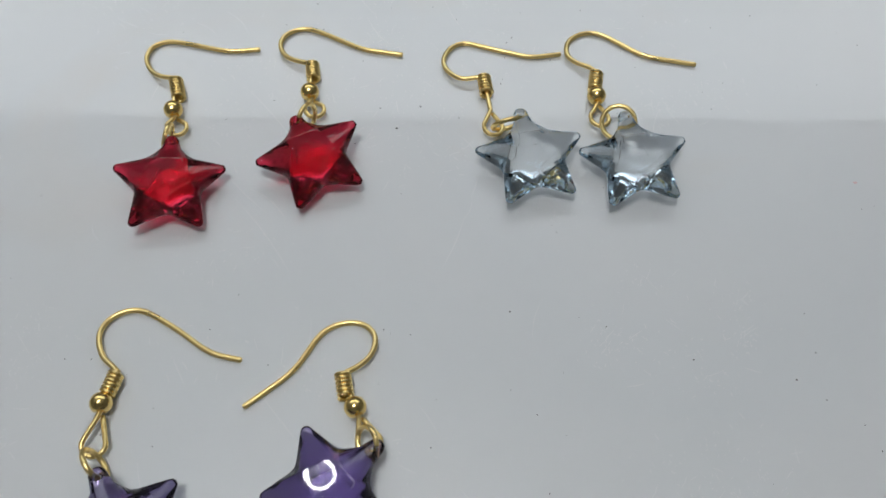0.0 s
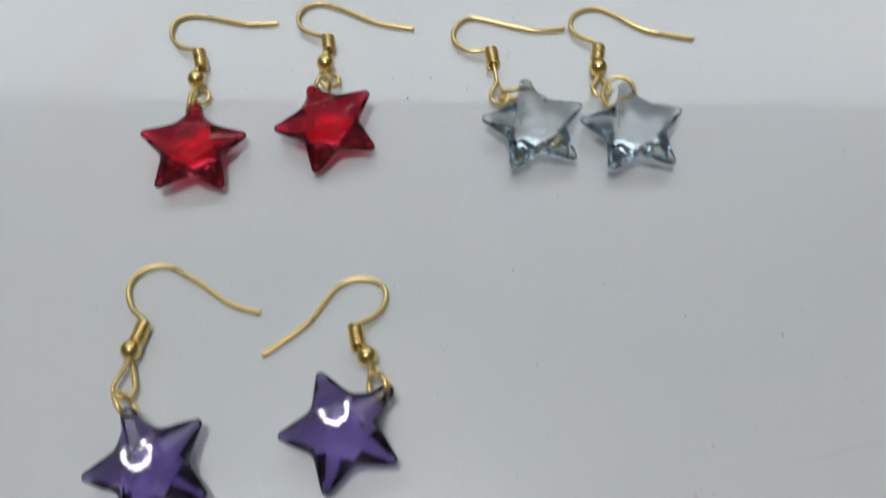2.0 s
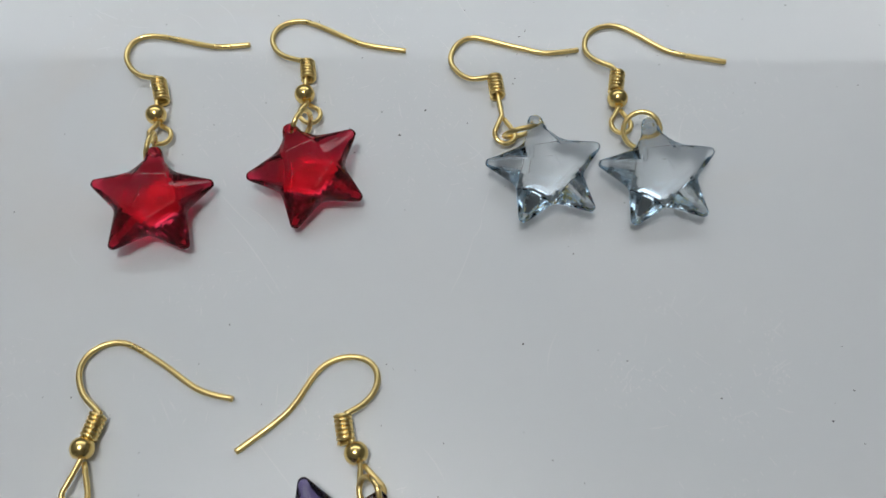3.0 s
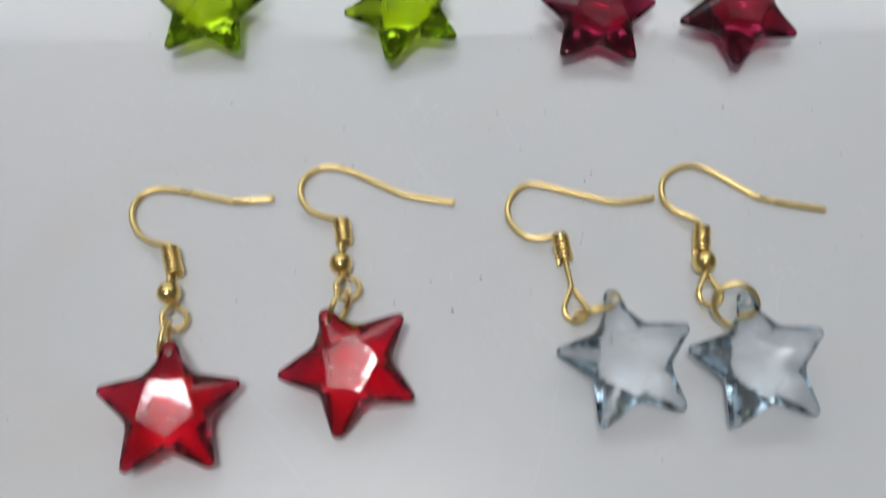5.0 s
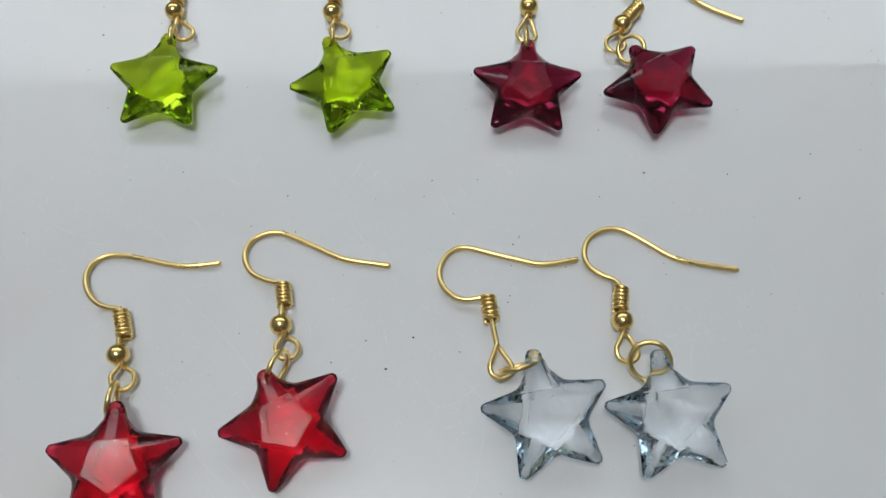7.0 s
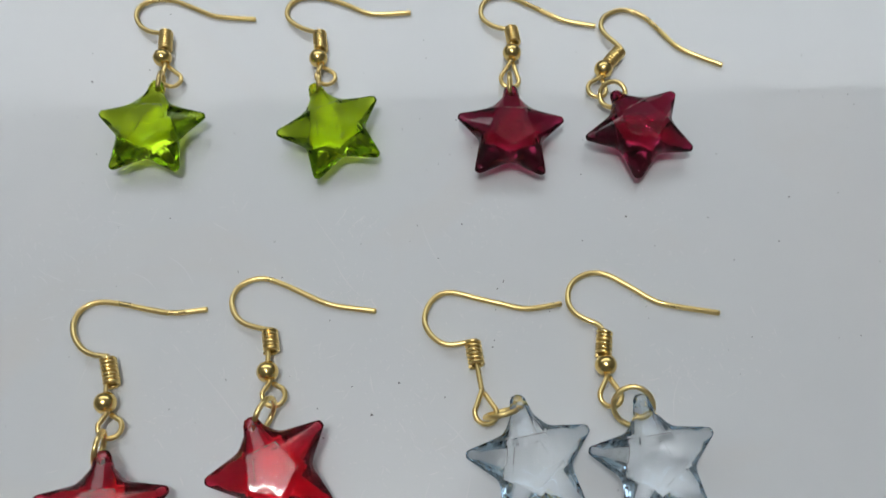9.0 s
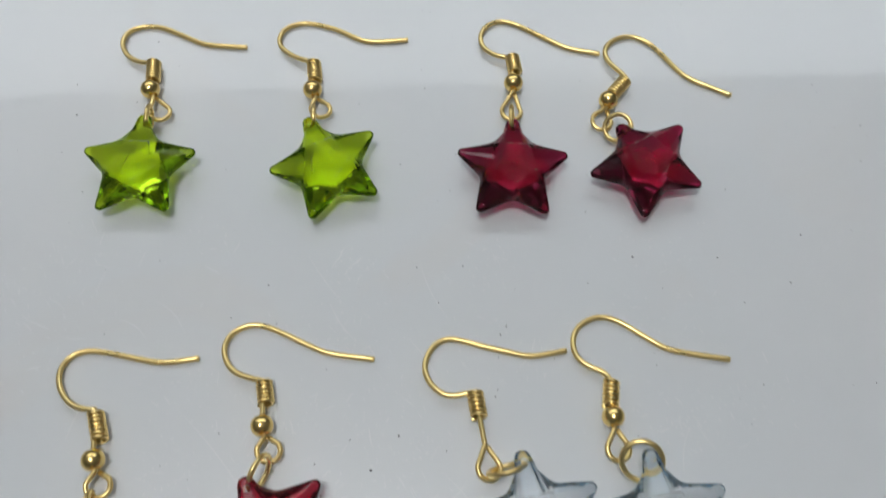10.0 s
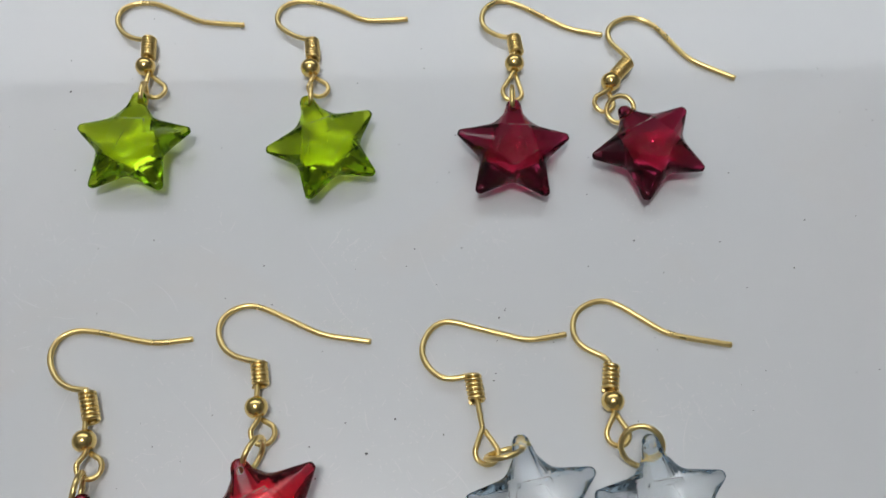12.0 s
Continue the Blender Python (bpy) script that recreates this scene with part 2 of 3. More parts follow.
def tube_bm(line, radius, sides=12, closed=False, bm=None):
    """A round wire along a line, with slightly rounded cut ends."""
    bm = bm or bmesh.new()
    n, rings, up = len(line), [], None
    for i, c in enumerate(line):
        ahead = line[(i + 1) % n] if (closed or i + 1 < n) else c
        back = line[i - 1] if (closed or i > 0) else c
        way = (ahead - back).normalized()
        up = (Vector((0.02, 0.03, 1)) if up is None else up)
        side = way.cross(up).normalized()
        up = side.cross(way).normalized()
        rings.append([bm.verts.new(c + radius * (math.cos(a) * side + math.sin(a) * up)) for a in [2 * math.pi * k / sides for k in range(sides)]])
    pairs = list(zip(rings, rings[1:])) + ([(rings[-1], rings[0])] if closed else [])
    for a, b in pairs:
        for k in range(sides):
            bm.faces.new((a[k], a[(k + 1) % sides], b[(k + 1) % sides], b[k])).smooth = True
    if not closed:
        for ring, at, to in ((rings[0], line[0], line[1]), (rings[-1], line[-1], line[-2])):
            cap = [bm.verts.new(at + (at - to).normalized() * radius * 0.3 + (v.co - at) * 0.75) for v in ring]
            for k in range(sides):
                bm.faces.new((ring[k], ring[(k + 1) % sides], cap[(k + 1) % sides], cap[k])).smooth = True
            bm.faces.new(cap)
    bmesh.ops.recalc_face_normals(bm, faces=bm.faces[:])
    return bm


MM = 0.001

# ---------------------------------------------------------------- the room
room = (("wall_north_low", (-1.9, WALL_Y, FLOOR_Z), (1.9, WALL_Y + 0.12, WIN_LOW)),
        ("wall_north_left", (-1.9, WALL_Y, WIN_LOW), (WIN_W, WALL_Y + 0.12, CEIL_Z)),
        ("wall_north_right", (WIN_E, WALL_Y, WIN_LOW), (1.9, WALL_Y + 0.12, CEIL_Z)),
        ("wall_south", (-1.9, -1.92, FLOOR_Z), (1.9, -1.8, CEIL_Z)),
        ("wall_west", (-2.02, -1.92, FLOOR_Z), (-1.9, WALL_Y + 0.12, CEIL_Z)),
        ("wall_east", (1.9, -1.92, FLOOR_Z), (2.02, WALL_Y + 0.12, CEIL_Z)))
for name, lo, hi in room:
    tagged(part(name, box_bm(lo, hi), WALL), "plain painted plaster wall of the room", "wall", kind="structure")
tagged(part("ceiling", box_bm((-2.02, -1.92, CEIL_Z), (2.02, WALL_Y + 0.12, CEIL_Z + 0.1)), CEILING), "plain painted ceiling of the room", "ceiling", kind="structure")
tagged(part("floor", box_bm((-2.02, -1.92, FLOOR_Z - 0.1), (2.02, WALL_Y + 0.12, FLOOR_Z)), FLOOR), "plain floor of the room", "floor", kind="structure")
window = tagged(new("window_1"), "wide window with a painted frame", "window", kind="structure")
for lo, hi in (((WIN_W, WALL_Y + 0.05, WIN_LOW), (WIN_W + 0.04, WALL_Y + 0.1, WIN_TOP)), ((WIN_E - 0.04, WALL_Y + 0.05, WIN_LOW), (WIN_E, WALL_Y + 0.1, WIN_TOP))):
    part("window_frame", box_bm(lo, hi, 0.004), FRAME, window)

part("window_sill", box_bm((WIN_W, WALL_Y - 0.04, WIN_LOW - 0.03), (WIN_E, WALL_Y - 0.002, WIN_LOW - 0.005), 0.004), FRAME, window)

# ring lamp over the table
lamp = tagged(new("ceiling_lamp"), "white ring lamp hung over the table", "lamp")
lamp.location = RING
ring_line = [Vector((0.11 * math.cos(a), 0.11 * math.sin(a), 0)) for a in [2 * math.pi * k / 48 for k in range(48)]]
part("ring_tube", tube_bm(ring_line, 0.014, 12, True), TUBE, lamp, "glowing ring tube")
pan = bmesh.new()
bmesh.ops.create_cone(pan, cap_ends=True, segments=48, radius1=0.15, radius2=0.12, depth=0.03, matrix=Matrix.Translation((0, 0, 0.045)))
part("lamp_pan", pan, PAN, lamp, "grey pan behind the ring tube")
part("lamp_stem", box_bm((-0.01, -0.01, 0.06), (0.01, 0.01, CEIL_Z - RING[2]), 0.002), FRAME, lamp)
for k in range(3):
    a = 2 * math.pi * k / 3
    spoke = [Vector((0, 0, 0.035)), Vector((0.06 * math.cos(a), 0.06 * math.sin(a), 0.034)), Vector((0.11 * math.cos(a), 0.11 * math.sin(a), 0.027))]
    part("spoke", tube_bm(smooth_line(spoke, 4), 0.003, 8), FRAME, lamp)

# the table whose white top carries the earrings
table = tagged(new("table"), "table with a glossy white laminate top, scratched and dusty", "table")
table.location = (0, 0, FLOOR_Z)
part("tabletop", box_bm((-0.6, -0.35, -FLOOR_Z - 0.025), (0.6, 0.45, -FLOOR_Z), 0.003), LAMINATE, table, "glossy white laminate top with scratches")
for sx in (-0.55, 0.55):
    for sy in (-0.3, 0.4):
        part("leg", box_bm((sx - 0.02, sy - 0.02, 0), (sx + 0.02, sy + 0.02, -FLOOR_Z - 0.025), 0.002), LEG, table)


# ---------------------------------------------------------------- the star charm
STAR_R, STAR_IN, TABLE_R, TABLE_Z = 7.9 * MM, 4.55 * MM, 3.25 * MM, 2.45 * MM


def hole_place(lug):
    """How far from the star's middle its blunt arm is drilled."""
    return STAR_R * lug - 1.45 * MM


@functools.lru_cache(maxsize=None)
def star_mesh(hollow, lug):
    """A faceted star bead: slightly hollow pentagon table, five arm facets, an upright rim, a cut back, one blunt drilled arm."""
    bm = bmesh.new()
    def outline(inset, z_tip, z_notch):
        """The star's outline with rounded arm tips and notches, drawn in by inset; arm 0 is blunt."""
        raw = []
        for k in range(5):
            a = math.pi / 2 + 2 * math.pi * k / 5
            out, side = Vector((math.cos(a), math.sin(a), 0)), Vector((-math.sin(a), math.cos(a), 0))
            wide, reach, pull = (0.95 * MM, STAR_R * lug, 1.0) if k == 0 else (0.66 * MM, STAR_R, 1.6)
            wide, reach = wide * (1 - 0.42 * inset / MM), reach - pull * inset
            tip = [(reach - back * MM * wide / (0.6 * MM), shift * wide) for shift, back in ((-1, 0.42), (-0.6, 0.09), (0, 0), (0.6, 0.09), (1, 0.42))]
            in_r = STAR_IN - 0.5 * inset
            if k == 0:      # a neck below the drilled lug
                neck, half = 5.55 * MM * (0.45 + 0.55 * lug / 1.02) - 0.3 * inset, 1.35 * MM - 0.55 * inset
            else:
                neck, half = (in_r * math.cos(math.pi / 5) + tip[4][0]) / 2, (in_r * math.sin(math.pi / 5) + tip[4][1]) / 2
            z_neck = (z_tip + z_notch) / 2
            for (along, off), z in zip([(neck, -half), *tip, (neck, half)], [z_neck] + [z_tip] * 5 + [z_neck]):
                raw.append(out * along + side * off + Vector((0, 0, z)))
            b = a + math.pi / 5
            raw.append(Vector((math.cos(b), math.sin(b), 0)) * in_r + Vector((0, 0, z_notch)))
        verts = []
        for i, p in enumerate(raw):
            if i % 8 == 7:
                before, after = p.lerp(raw[i - 1], 0.36), p.lerp(raw[(i + 1) % len(raw)], 0.36)
                verts += [bm.verts.new(before), bm.verts.new(0.5 * p + 0.25 * before + 0.25 * after), bm.verts.new(after)]
            else:
                verts.append(bm.verts.new(p))
        return verts

    # front edge, rounded girdle, back edge
    loops = [outline(0.62 * MM, 0.50 * MM, 1.32 * MM), outline(0.22 * MM, 0.34 * MM, 0.80 * MM), outline(0.03 * MM, 0.15 * MM, 0.28 * MM),
             outline(0.0, -0.05 * MM, -0.05 * MM), outline(0.30 * MM, -0.28 * MM, -0.42 * MM), outline(0.95 * MM, -0.60 * MM, -1.25 * MM)]
    up, low = loops[0], loops[-1]
    n = len(up)
    for hi, lo in zip(loops, loops[1:]):
        for i in range(n):
            bm.faces.new((lo[i], lo[(i + 1) % n], hi[(i + 1) % n], hi[i])).smooth = True
    # the hollow table, in rings round its centre; corners towards the notches
    levels, per = 5, 6
    grid = []
    corners = [Vector((math.cos(math.pi / 2 + math.pi / 5 + 2 * math.pi * k / 5), math.sin(math.pi / 2 + math.pi / 5 + 2 * math.pi * k / 5), 0)) * TABLE_R for k in range(5)]
    for lv in range(1, levels + 1):
        ring = []
        for k in range(5):
            for j in range(per):
                q = corners[k].lerp(corners[(k + 1) % 5], j / per) * lv / levels
                ring.append(bm.verts.new(q + Vector((0, 0, TABLE_Z + hollow * MM * (q.length / TABLE_R) ** 2))))
        grid.append(ring)
    mid = bm.verts.new((0, 0, TABLE_Z))
    m = 5 * per
    for i in range(m):
        bm.faces.new((mid, grid[0][i], grid[0][(i + 1) % m])).smooth = True
        for a, b in zip(grid, grid[1:]):
            bm.faces.new((a[i], b[i], b[(i + 1) % m], a[(i + 1) % m])).smooth = True
    edge = grid[-1]
    # arm k lies between table corners k-1 and k; its facet runs down to the rounded tip
    for k in range(5):
        c0 = ((k - 1) % 5) * per
        base = [edge[(c0 + j) % m] for j in range(per + 1)]
        tip = up[k * 10:k * 10 + 7]
        prev_notch, next_notch = up[(k * 10 - 1) % n], up[k * 10 + 7]
        for j in range(per):
            bm.faces.new((base[j], tip[j], tip[j + 1], base[j + 1]))
        bm.faces.new((prev_notch, tip[0], base[0]))
        bm.faces.new((base[per], tip[6], next_notch))
        for j in (7, 8):
            bm.faces.new((base[per], up[k * 10 + j], up[k * 10 + j + 1]))
    # the back: a low dome on a pentagon, and arm facets like those of the front
    tail, domes = bm.verts.new((0, 0, -2.85 * MM)), []
    for lv in range(1, levels + 1):
        domes.append([bm.verts.new(corners[k].lerp(corners[(k + 1) % 5], j / per) * 0.86 * lv / levels + Vector((0, 0, (0.45 * (lv / levels) ** 2 - 2.85) * MM)))
                      for k in range(5) for j in range(per)])
    for i in range(m):
        bm.faces.new((tail, domes[0][(i + 1) % m], domes[0][i])).smooth = True
        for inner, outer in zip(domes, domes[1:]):
            bm.faces.new((inner[i], inner[(i + 1) % m], outer[(i + 1) % m], outer[i])).smooth = True
    back = domes[-1]
    for k in range(5):
        c0 = ((k - 1) % 5) * per
        base = [back[(c0 + j) % m] for j in range(per + 1)]
        prev, here = base[0], base[-1]
        tip = low[k * 10:k * 10 + 7]
        bm.faces.new((low[(k * 10 - 1) % n], tip[0], prev))
        for j in range(per):
            bm.faces.new((base[j], tip[j], tip[j + 1], base[j + 1]))
        for j in (6, 7, 8):
            bm.faces.new((here, low[k * 10 + j], low[k * 10 + j + 1]))
    bmesh.ops.recalc_face_normals(bm, faces=bm.faces[:])
    table_edges = {frozenset((ring[i], ring[(i + 1) % m])) for ring in (edge, back) for i in range(m)}
    rim = {frozenset((loop[i], loop[(i + 1) % n])) for loop in (loops[0], loops[-1]) for i in range(n)}
    for e in bm.edges:
        if frozenset(e.verts) in table_edges | rim:
            e.smooth = False
    # front and back pentagon edges: narrow bevels that carry the painted glints
    glint_edges = [e for e in bm.edges if frozenset(e.verts) in table_edges]
    bmesh.ops.bevel(bm, geom=glint_edges, offset=0.075 * MM, segments=1, affect="EDGES", profile=0.5, material=1)
    me = bpy.data.meshes.new("star")
    for _ in range(2):
        me.materials.append(FRAME)
    bm.to_mesh(me)
    bm.free()
    # drill the hole through the blunt arm
    raw, drill_bm = new("star", me), bmesh.new()
    bmesh.ops.create_cone(drill_bm, cap_ends=True, segments=20, radius1=0.42 * MM, radius2=0.42 * MM, depth=8 * MM)
    drill_me = bpy.data.meshes.new("drill")
    drill_bm.to_mesh(drill_me)
    drill_bm.free()
    drill = new("drill", drill_me)
    drill.location = (0, hole_place(lug), 0)
    cut = raw.modifiers.new("hole", "BOOLEAN")
    cut.operation, cut.object, cut.solver = "DIFFERENCE", drill, "EXACT"
    bpy.context.view_layer.update()
    done = bpy.data.meshes.new_from_object(raw.evaluated_get(bpy.context.evaluated_depsgraph_get()))
    bpy.data.objects.remove(raw)
    bpy.data.objects.remove(drill)
    return done


# ---------------------------------------------------------------- the earring
def earring(label, acryl, wire, coil, ball, eye, star, turn, lean=(0, 0), ring_r=2.1, ring_roll=20, ring_off=(0, 0), ring_turn=None, bead=True, hollow=0.10, lug=1.02):
    """One drop earring lying on the table. Plan places in mm: the bends of the hook wire from the coil to its free end,
    the coil's two ends, the bead, the eye loop, the star's middle and turn (degrees), its lean (degrees about x and y)."""
    base = Vector((star[0], star[1], 0)) * MM
    thing = tagged(new("earring"), label, "earring", "star earrings on the table")
    thing.location = base

    def at(p, z):
        return Vector((p[0] * MM, p[1] * MM, z * MM)) - base

    # hook wire, from the coil down to the table
    n = len(wire)
    zs = [1.25 - 0.87 * min(1.0, i / (0.45 * n)) for i in range(n)]
    line = eased(smooth_line([at(p, z) for p, z in zip(wire, zs)], 8), 0.33 * MM)
    part("ear_wire", tube_bm(line, 0.36 * MM), GOLD, thing)
    # coil: wire wound round the shank
    top, end = at(coil[0], 1.12), at(coil[1], 1.12)
    axis = (end - top).normalized()
    across = axis.cross(Vector((0, 0, 1))).normalized()
    over = across.cross(axis)
    turns, length = max(5, round((end - top).length / (0.50 * MM))), (end - top).length
    helix = [top + axis * (length * i / (turns * 14)) + 0.83 * MM * (math.cos(2 * math.pi * i / 14) * across + math.sin(2 * math.pi * i / 14) * over) for i in range(turns * 14 + 1)]
    part("coil", tube_bm(helix, 0.26 * MM, 8), GOLD, thing)
    # shank through coil and bead, then the eye loop
    b, e = at(ball, 1.5), at(eye, 1.25)
    way = (e - b).normalized()
    side = way.cross(Vector((0, 0, 1))).normalized()
    r = 1.35 * MM
    neck = b + way * (1.25 * MM if bead else 0.3 * MM)
    loop = [top + axis * 0.3 * MM, top.lerp(b, 0.5) if bead else top.lerp(b, 0.6), b, neck]
    loop += [e + r * (math.cos(t) * -way + math.sin(t) * side) + Vector((0, 0, 0.3 * MM * math.cos(t / 2))) for t in [radians(d) for d in range(58, 303, 14)]]
    loop += [neck + way * 0.25 * MM + Vector((0, 0, -0.5 * MM)) - side * 0.3 * MM]
    part("eye_loop", tube_bm(smooth_line(loop, 4), 0.32 * MM), GOLD, thing)
    if bead:
        bm = bmesh.new()
        bmesh.ops.create_uvsphere(bm, u_segments=28, v_segments=16, radius=1.38 * MM, matrix=Matrix.Translation(b) @ way.to_track_quat("Z", "Y").to_matrix().to_4x4())
        for f in bm.faces:
            f.smooth = True
        for v in bm.verts:     # flattened where the shank goes through
            h = (v.co - b).dot(way)
            if abs(h) > 1.20 * MM:
                v.co -= way * (h - math.copysign(1.20 * MM, h)) * 1.6
        part("bead", bm, GOLD_BEAD, thing, "polished gold ball bead")
    # the star
    charm = new("star_charm", star_mesh(hollow, lug).copy())
    charm.data.materials[0], charm.data.materials[1] = acryl, EDGE_GLINTS[acryl]
    charm.parent = thing
    tilt = pose(0, 0, 0, lean[0], lean[1], 0) @ pose(0, 0, 0, 0, 0, turn)
    lowest = min((tilt @ v.co).z for v in charm.data.vertices)
    charm.matrix_basis = Matrix.Translation((0, 0, 0.02 * MM - lowest)) @ tilt
    # jump ring through the eye loop and the drilled arm
    hole = charm.matrix_basis @ Vector((0, hole_place(lug), 0))
    span = hole - (e + way * 0.9 * MM)
    mid = (hole + e + way * 0.9 * MM) / 2 + Vector((ring_off[0] * MM, ring_off[1] * MM, 0.2 * MM))
    u = Vector((span.x, span.y, 0)).normalized()
    if ring_turn is not None:
        u = Vector((math.cos(radians(ring_turn)), math.sin(radians(ring_turn)), 0))
    w = Vector((0, 0, 1))
    w = Matrix.Rotation(radians(ring_roll), 3, u) @ w
    rr = ring_r * MM
    lowest = mid.z - rr * abs(w.z) - 0.34 * MM
    if lowest < 0.03 * MM:
        mid.z += 0.03 * MM - lowest
    circle = [mid + rr * (math.cos(a) * u + math.sin(a) * w) for a in [2 * math.pi * k / 40 for k in range(40)]]
    part("jump_ring", tube_bm(circle, 0.34 * MM, 10, True), GOLD, thing)
    return thing

RED_LABEL = "gold-plated hook earring with a faceted translucent red acrylic star"
earring(RED_LABEL, RED, [(-39.4, 80.2), (-41.8, 80.6), (-43.4, 81.8), (-44.6, 83.8), (-44.7, 85.9), (-43.7, 87.5), (-41.9, 88.1), (-39.0, 87.7), (-34.5, 86.6), (-31.9, 86.2), (-27.8, 86.6)],
        [(-39.4, 79.9), (-38.4, 76.4)], (-38.8, 74.1), (-37.9, 71.1), (-36.9, 60.4), 4.0, lug=0.94, lean=(6.1, 6.9), hollow=0.01, ring_r=1.95, ring_roll=10, ring_turn=82, ring_off=(-0.9, 0))
earring(RED_LABEL, RED, [(-19.6, 83.2), (-21.1, 83.6), (-23.3, 84.6), (-24.5, 86.6), (-24.6, 88.3), (-23.8, 89.8), (-22.4, 90.6), (-20.9, 90.9), (-18.7, 90.2), (-14.2, 87.9), (-11.6, 86.7), (-5.9, 85.7)],
        [(-19.3, 83.1), (-18.9, 80.2)], (-19.2, 77.5), (-18.3, 74.5), (-17.6, 64.9), 26.2, lug=0.87, lean=(10.9, 2.4), hollow=0.01, ring_roll=8)
BLUE_LABEL = "gold-plated hook earring with a faceted clear pale blue acrylic star"
earring("beadless gold-plated hook earring with a clear pale blue acrylic star", CLEAR, [(6.2, 80.8), (3.4, 80.4), (1.7, 81.4), (0.5, 83.3), (0.5, 85.0), (1.3, 86.8), (2.6, 87.9), (4.1, 88.1), (7.7, 87.0), (11.3, 86.0), (13.8, 85.4), (18.3, 86.0)],
        [(6.5, 80.8), (6.9, 77.6)], (7.3, 74.6), (7.7, 71.5), (12.8, 65.1), 10.8, lean=(5, 1), ring_r=2.2, ring_roll=20, bead=False)
earring(BLUE_LABEL, CLEAR, [(23.3, 81.6), (22.8, 82.8), (21.1, 83.5), (19.5, 84.9), (19.2, 86.6), (19.7, 88.6), (21.1, 89.8), (23.0, 90.4), (25.2, 89.8), (28.9, 87.2), (31.6, 85.6), (38.7, 84.1)],
        [(23.4, 81.6), (22.9, 78.4)], (23.0, 77.1), (23.2, 73.2), (27.2, 64.7), 7.2, lean=(5, -1), ring_r=2.35, ring_roll=-58, ring_off=(0.7, -0.3))
PURPLE_LABEL = "gold-plated hook earring with a faceted dark purple acrylic star"
earring(PURPLE_LABEL, PURPLE, [(-39.4, 33.7), (-40.4, 34.7), (-41.7, 35.7), (-42.8, 37.9), (-42.9, 39.8), (-42.0, 41.4), (-40.4, 42.4), (-38.9, 42.6), (-37.3, 42.2), (-33.0, 39.7), (-28.7, 36.8), (-24.7, 35.8)],
        [(-39.6, 33.6), (-40.3, 30.8)], (-40.6, 29.7), (-40.6, 24.6), (-35.0, 14.3), 29.6, lean=(5.5, 5.1), hollow=0.22, ring_roll=15)
earring(PURPLE_LABEL, PURPLE, [(-11.3, 33.9), (-9.6, 34.9), (-8.3, 36.3), (-7.8, 38.2), (-8.2, 39.7), (-9.6, 40.8), (-11.5, 41.0), (-13.4, 40.5), (-15.2, 39.0), (-17.2, 35.5), (-18.9, 33.5), (-23.6, 29.7)],
        [(-11.7, 33.7), (-11.1, 30.7)], (-9.9, 29.4), (-8.0, 25.2), (-12.2, 19.2), -47.3, lean=(5.3, -0.7), hollow=0.22, ring_r=1.9, ring_roll=-35, ring_off=(-0.7, 0.7))
GREEN_LABEL = "gold-plated hook earring with a faceted lime green acrylic star"
earring(GREEN_LABEL, GREEN, [(-38.1, 132.0), (-39.9, 132.3), (-41.6, 133.3), (-43.0, 135.4), (-43.1, 137.5), (-42.1, 138.9), (-40.5, 139.5), (-38.9, 139.5), (-37.2, 139.1), (-33.2, 137.0), (-30.6, 135.8), (-24.7, 135.1)],
        [(-37.9, 132.2), (-37.7, 128.8)], (-37.8, 127.1), (-36.1, 123.3), (-37.6, 113.3), -2.5, lean=(5, 1), ring_r=1.9, ring_roll=8, ring_turn=88, ring_off=(-0.55, 0))
earring(GREEN_LABEL, GREEN, [(-14.6, 131.4), (-15.9, 131.9), (-17.6, 132.8), (-19.4, 134.5), (-19.9, 136.2), (-19.2, 138.2), (-17.5, 139.2), (-15.9, 139.4), (-13.7, 138.9), (-10.9, 137.8), (-7.7, 135.9), (-5.7, 135.5), (-0.7, 135.7)],
        [(-14.5, 131.4), (-14.2, 128.0)], (-14.5, 126.3), (-13.3, 123.0), (-11.9, 112.5), 21.0, lean=(6, 0), ring_r=1.9, ring_roll=8, ring_turn=92, ring_off=(-0.5, 0))
WINE_LABEL = "gold-plated hook earring with a faceted wine-red acrylic star"
earring(WINE_LABEL, WINE, [(14.4, 131.3), (12.9, 131.6), (10.9, 133.0), (10.2, 135.2), (10.9, 137.4), (12.9, 138.8), (15.4, 138.3), (18.7, 136.2), (22.5, 133.7), (24.1, 133.1), (27.8, 132.2)],
        [(14.7, 131.4), (15.0, 128.5)], (14.5, 126.5), (13.9, 121.7), (13.2, 111.2), -3.8, lug=0.98, lean=(5, 0), ring_roll=8)
earring(WINE_LABEL, WINE, [(31.0, 127.1), (30.5, 128.1), (29.1, 129.9), (28.5, 132.0), (29.2, 133.7), (31.0, 135.0), (33.0, 135.3), (35.3, 134.1), (37.0, 132.0), (39.0, 128.9), (40.7, 127.1), (46.1, 124.1)],
        [(30.9, 126.7), (28.6, 124.1)], (27.9, 123.0), (26.6, 119.6), (31.5, 111.4), 27.7, lug=0.87, lean=(6, 0), ring_r=1.85, ring_roll=-55, ring_off=(0.8, 0.2))


